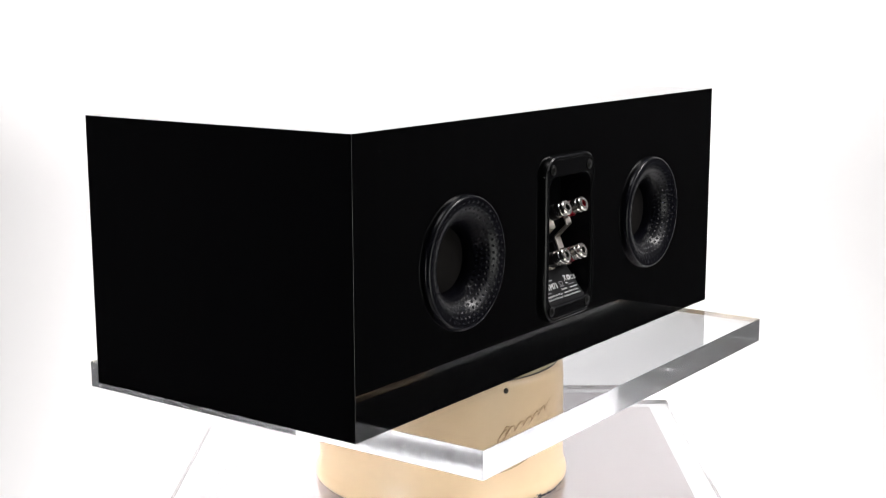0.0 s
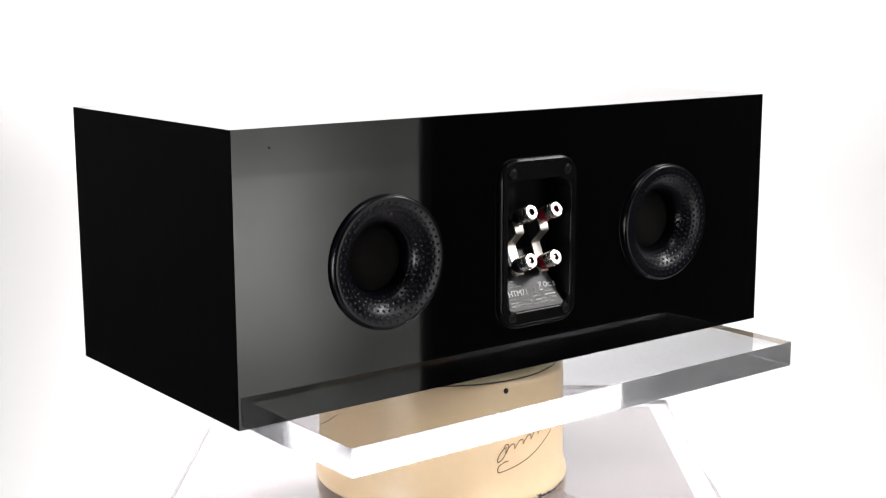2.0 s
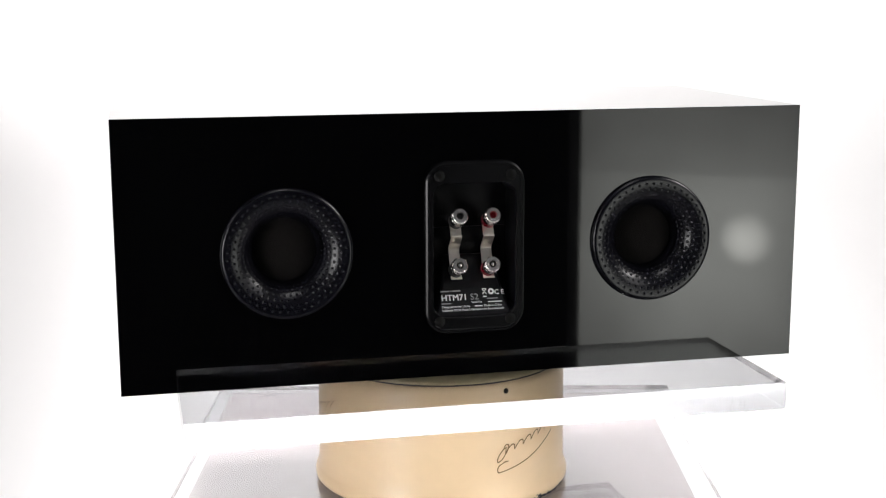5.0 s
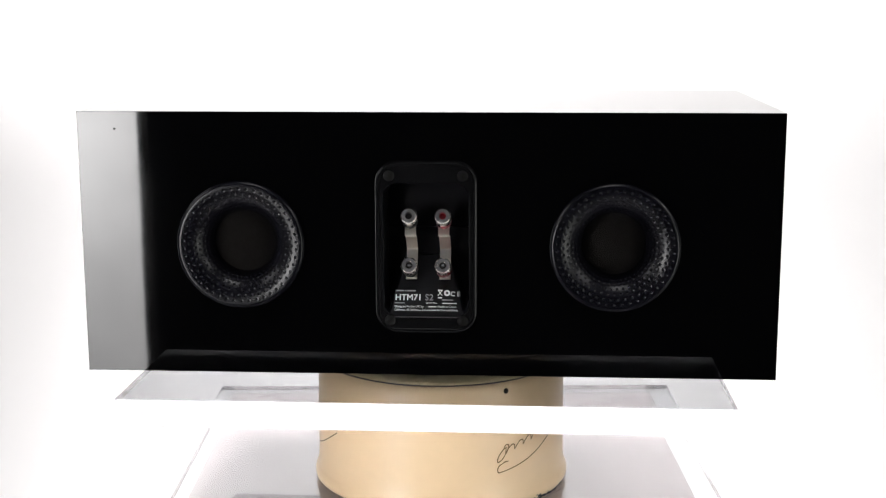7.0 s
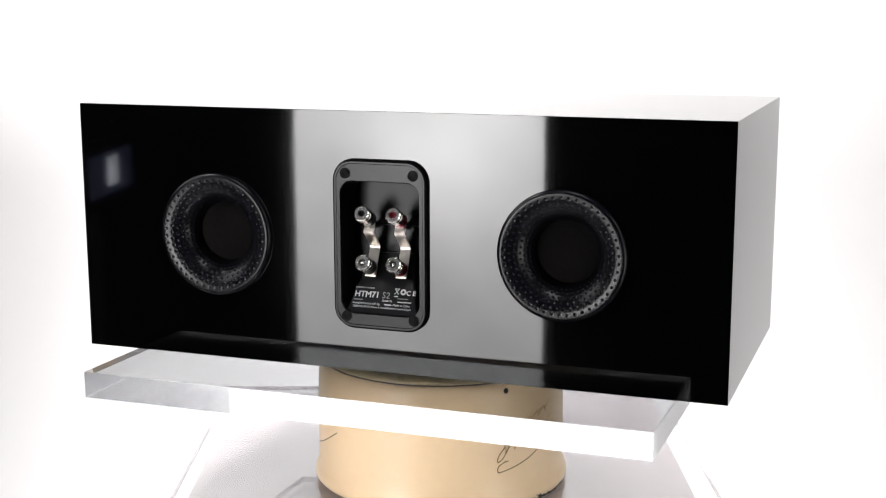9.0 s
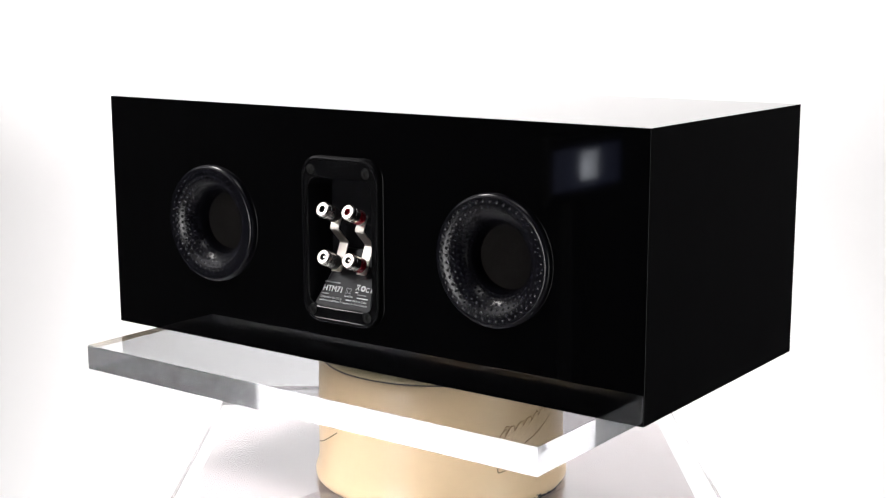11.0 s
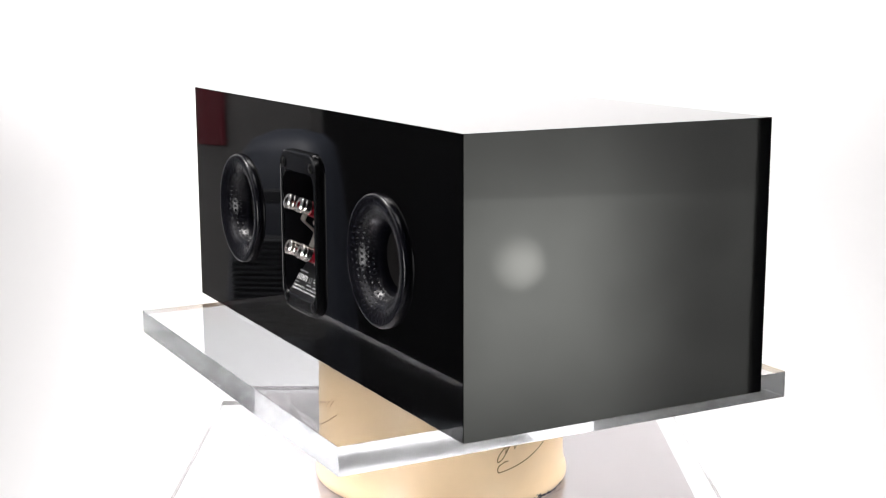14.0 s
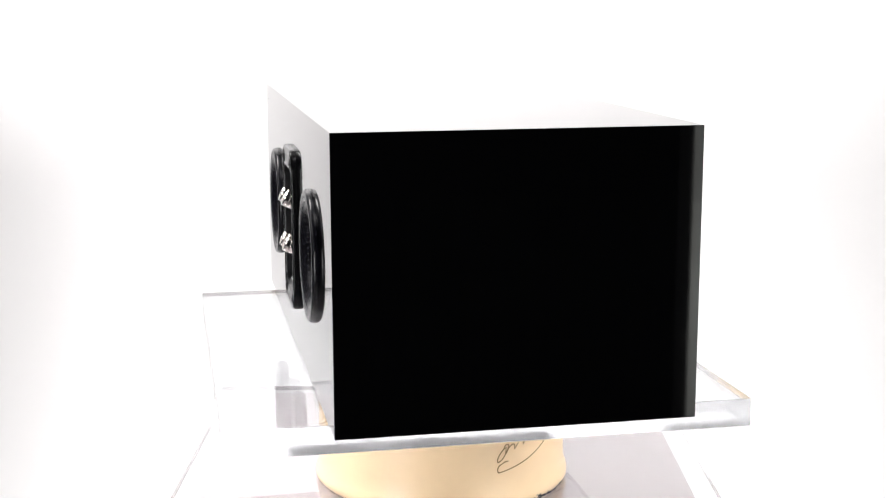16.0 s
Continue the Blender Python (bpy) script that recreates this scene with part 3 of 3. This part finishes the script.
            post_piece("nut", [(0.0060, 0.0098), (0.0065, 0.0102), (0.0065, 0.0126), (0.0058, 0.0130)], 6, x, z, NICKEL, post, "", False, True)
            post_piece("stem", [(0.0030, 0.0128), (0.0030, 0.0300)], 16, x, z, NICKEL, post, "", True, True)
    # bent link plates between upper and lower posts
    for x in (-0.0142, 0.0142):
        line = [(0.0100, 0.1342), (0.0098, 0.1337), (0.0046, 0.1220), (0.0042, 0.1207), (0.0046, 0.1196), (0.0155, 0.1086), (0.0162, 0.1074), (0.0161, 0.1062), (0.0066, 0.0846), (0.0058, 0.0836), (0.0038, 0.0834)]
        bm = bmesh.new()
        prev = None
        th = 0.0011
        for i, (y, z) in enumerate(line):
            shift = 0.0 if i < 4 else 0.0008
            y1, z1_ = line[min(i + 1, len(line) - 1)]
            y0, z0_ = line[max(i - 1, 0)]
            dy, dz = y1 - y0, z1_ - z0_
            L = math.hypot(dy, dz)
            ny, nz = -dz / L * th / 2, dy / L * th / 2
            q = [bm.verts.new((x + shift + sx * 0.0047, y + s * ny, z + s * nz)) for sx, s in ((-1, -1), (1, -1), (1, 1), (-1, 1))]
            if prev:
                for k in range(4):
                    bm.faces.new((prev[k], prev[(k + 1) % 4], q[(k + 1) % 4], q[k]))
            else:
                bm.faces.new(q)
            prev = q
        bm.faces.new(prev[::-1])
        bmesh.ops.recalc_face_normals(bm, faces=bm.faces[:])
        part("link_plate", bm, LINK, tp, "bent nickel bridging link")

    # printing on the sloping apron
    slope = math.atan2(0.55, 1.0)
    def on_apron(bm, x, z):
        y = -0.0050 + ramp(z) - 0.0003
        m = Matrix.Translation((x, y, z)) @ Matrix.Rotation(radians(90) - slope, 4, "X")
        bmesh.ops.transform(bm, matrix=m, verts=bm.verts)
        return bm
    def heavy(body, size, swell):
        """Bold lettering: strokes thickened sideways and upward."""
        whole = bmesh.new()
        for k, (dx, dy) in enumerate(((0, 0), (swell, 0), (0, swell * 0.6), (swell, swell * 0.6))):
            b2 = text_mesh(body, size, 0.0, 0.00008 + 0.00001 * k)
            bmesh.ops.translate(b2, vec=(dx, dy, 0), verts=b2.verts)
            me = bpy.data.meshes.new("tmp")
            b2.to_mesh(me)
            b2.free()
            whole.from_mesh(me)
            bpy.data.meshes.remove(me)
        return whole
    part("lettering", on_apron(heavy("HTM71", 0.0074, 0.00032), -0.0276, 0.0650), PRINT_WHITE, tp, "white printed model lettering")
    part("lettering", on_apron(text_mesh("S2", 0.0078), -0.0020, 0.0650), PRINT_GREY, tp, "grey printed lettering")
    part("lettering", on_apron(heavy("C E", 0.0058, 0.00025), 0.0196, 0.0684), PRINT_WHITE, tp, "white printed mark")
    part("lettering", on_apron(text_mesh("Designed in the UK by", 0.0027), -0.0276, 0.0594), PRINT_WHITE, tp)
    part("lettering", on_apron(text_mesh("Made in China", 0.0027), 0.0092, 0.0594), PRINT_WHITE, tp)
    part("lettering", on_apron(text_mesh("California 93120 Phase 2 Compliant for Formaldehyde", 0.00245), -0.0276, 0.0568), PRINT_WHITE, tp)
    part("lettering", on_apron(text_mesh("Serial No.", 0.0024), -0.0012, 0.0624), PRINT_WHITE, tp)
    def bar(x, z, w, h, mat=PRINT_WHITE):
        part("print_bar", on_apron(box(w / 2, h / 2, 0, w, h, 0.00016), x, z), mat, tp)
    for k, w in enumerate((0.0078, 0.0012, 0.0072)):
        bar(-0.0276 + (0, 0.0085, 0.0104)[k], 0.0718, w, 0.0012, PRINT_GREY)
    bar(-0.0276, 0.0624, 0.0085, 0.0009, PRINT_GREY)
    bar(0.0014, 0.0596, 0.0066, 0.0009)
    bar(0.0125, 0.0650, 0.0098, 0.0009, PRINT_GREY)
    bar(0.0130, 0.0624, 0.0125, 0.0009)
    bar(0.0092, 0.0666, 0.0036, 0.0010)
    # crossed bin mark and round mark
    for a in (38, -38):
        b2 = box(0, 0, 0, 0.0007, 0.0062, 0.00016)
        bmesh.ops.transform(b2, matrix=Matrix.Translation((0.0018, 0.0026, 0)) @ Matrix.Rotation(radians(a), 4, "Z"), verts=b2.verts)
        part("bin_mark", on_apron(b2, 0.0092, 0.0686), PRINT_WHITE, tp)
    part("bin_mark", on_apron(box(0.0018, 0.0050, 0, 0.0040, 0.0008, 0.00016), 0.0092, 0.0686), PRINT_WHITE, tp)
    part("round_mark", on_apron(lathe([(0.0027, 0.0), (0.0027, 0.00016), (0.0011, 0.00017), (0.0011, 0.0)], 28, centre=(0.0027, 0.0027, 0)), 0.0142, 0.0684), PRINT_WHITE, tp)


terminal_panel()


# ---- what turns ----
ANGLES = ((0.0, 54.23), (0.5, 50.15), (1.0, 45.9), (1.5, 41.97), (2.0, 37.8), (2.5, 33.9), (3.0, 29.74), (3.5, 25.72), (4.0, 21.35),
          (4.6, 16.25), (5.2, 11.2), (5.8, 6.15), (6.5, 0.28), (7.0, -3.8), (7.5, -7.82), (8.0, -11.97), (8.5, -15.9), (9.0, -20.15),
          (9.6, -25.1), (10.2, -30.05), (10.8, -35.0), (11.5, -40.9), (12.0, -45.3), (12.5, -49.2), (13.0, -53.34), (13.5, -57.5), (14.0, -61.85), (14.5, -66.1),
          (15.0, -70.3), (15.5, -74.4), (16.0, -78.61))


def motions():
    rows = [(t, pose(0, 0, 0, 0, 0, a)) for t, a in ANGLES]
    walk(speaker, rows)
    walk(turn_plate, rows)


motions()
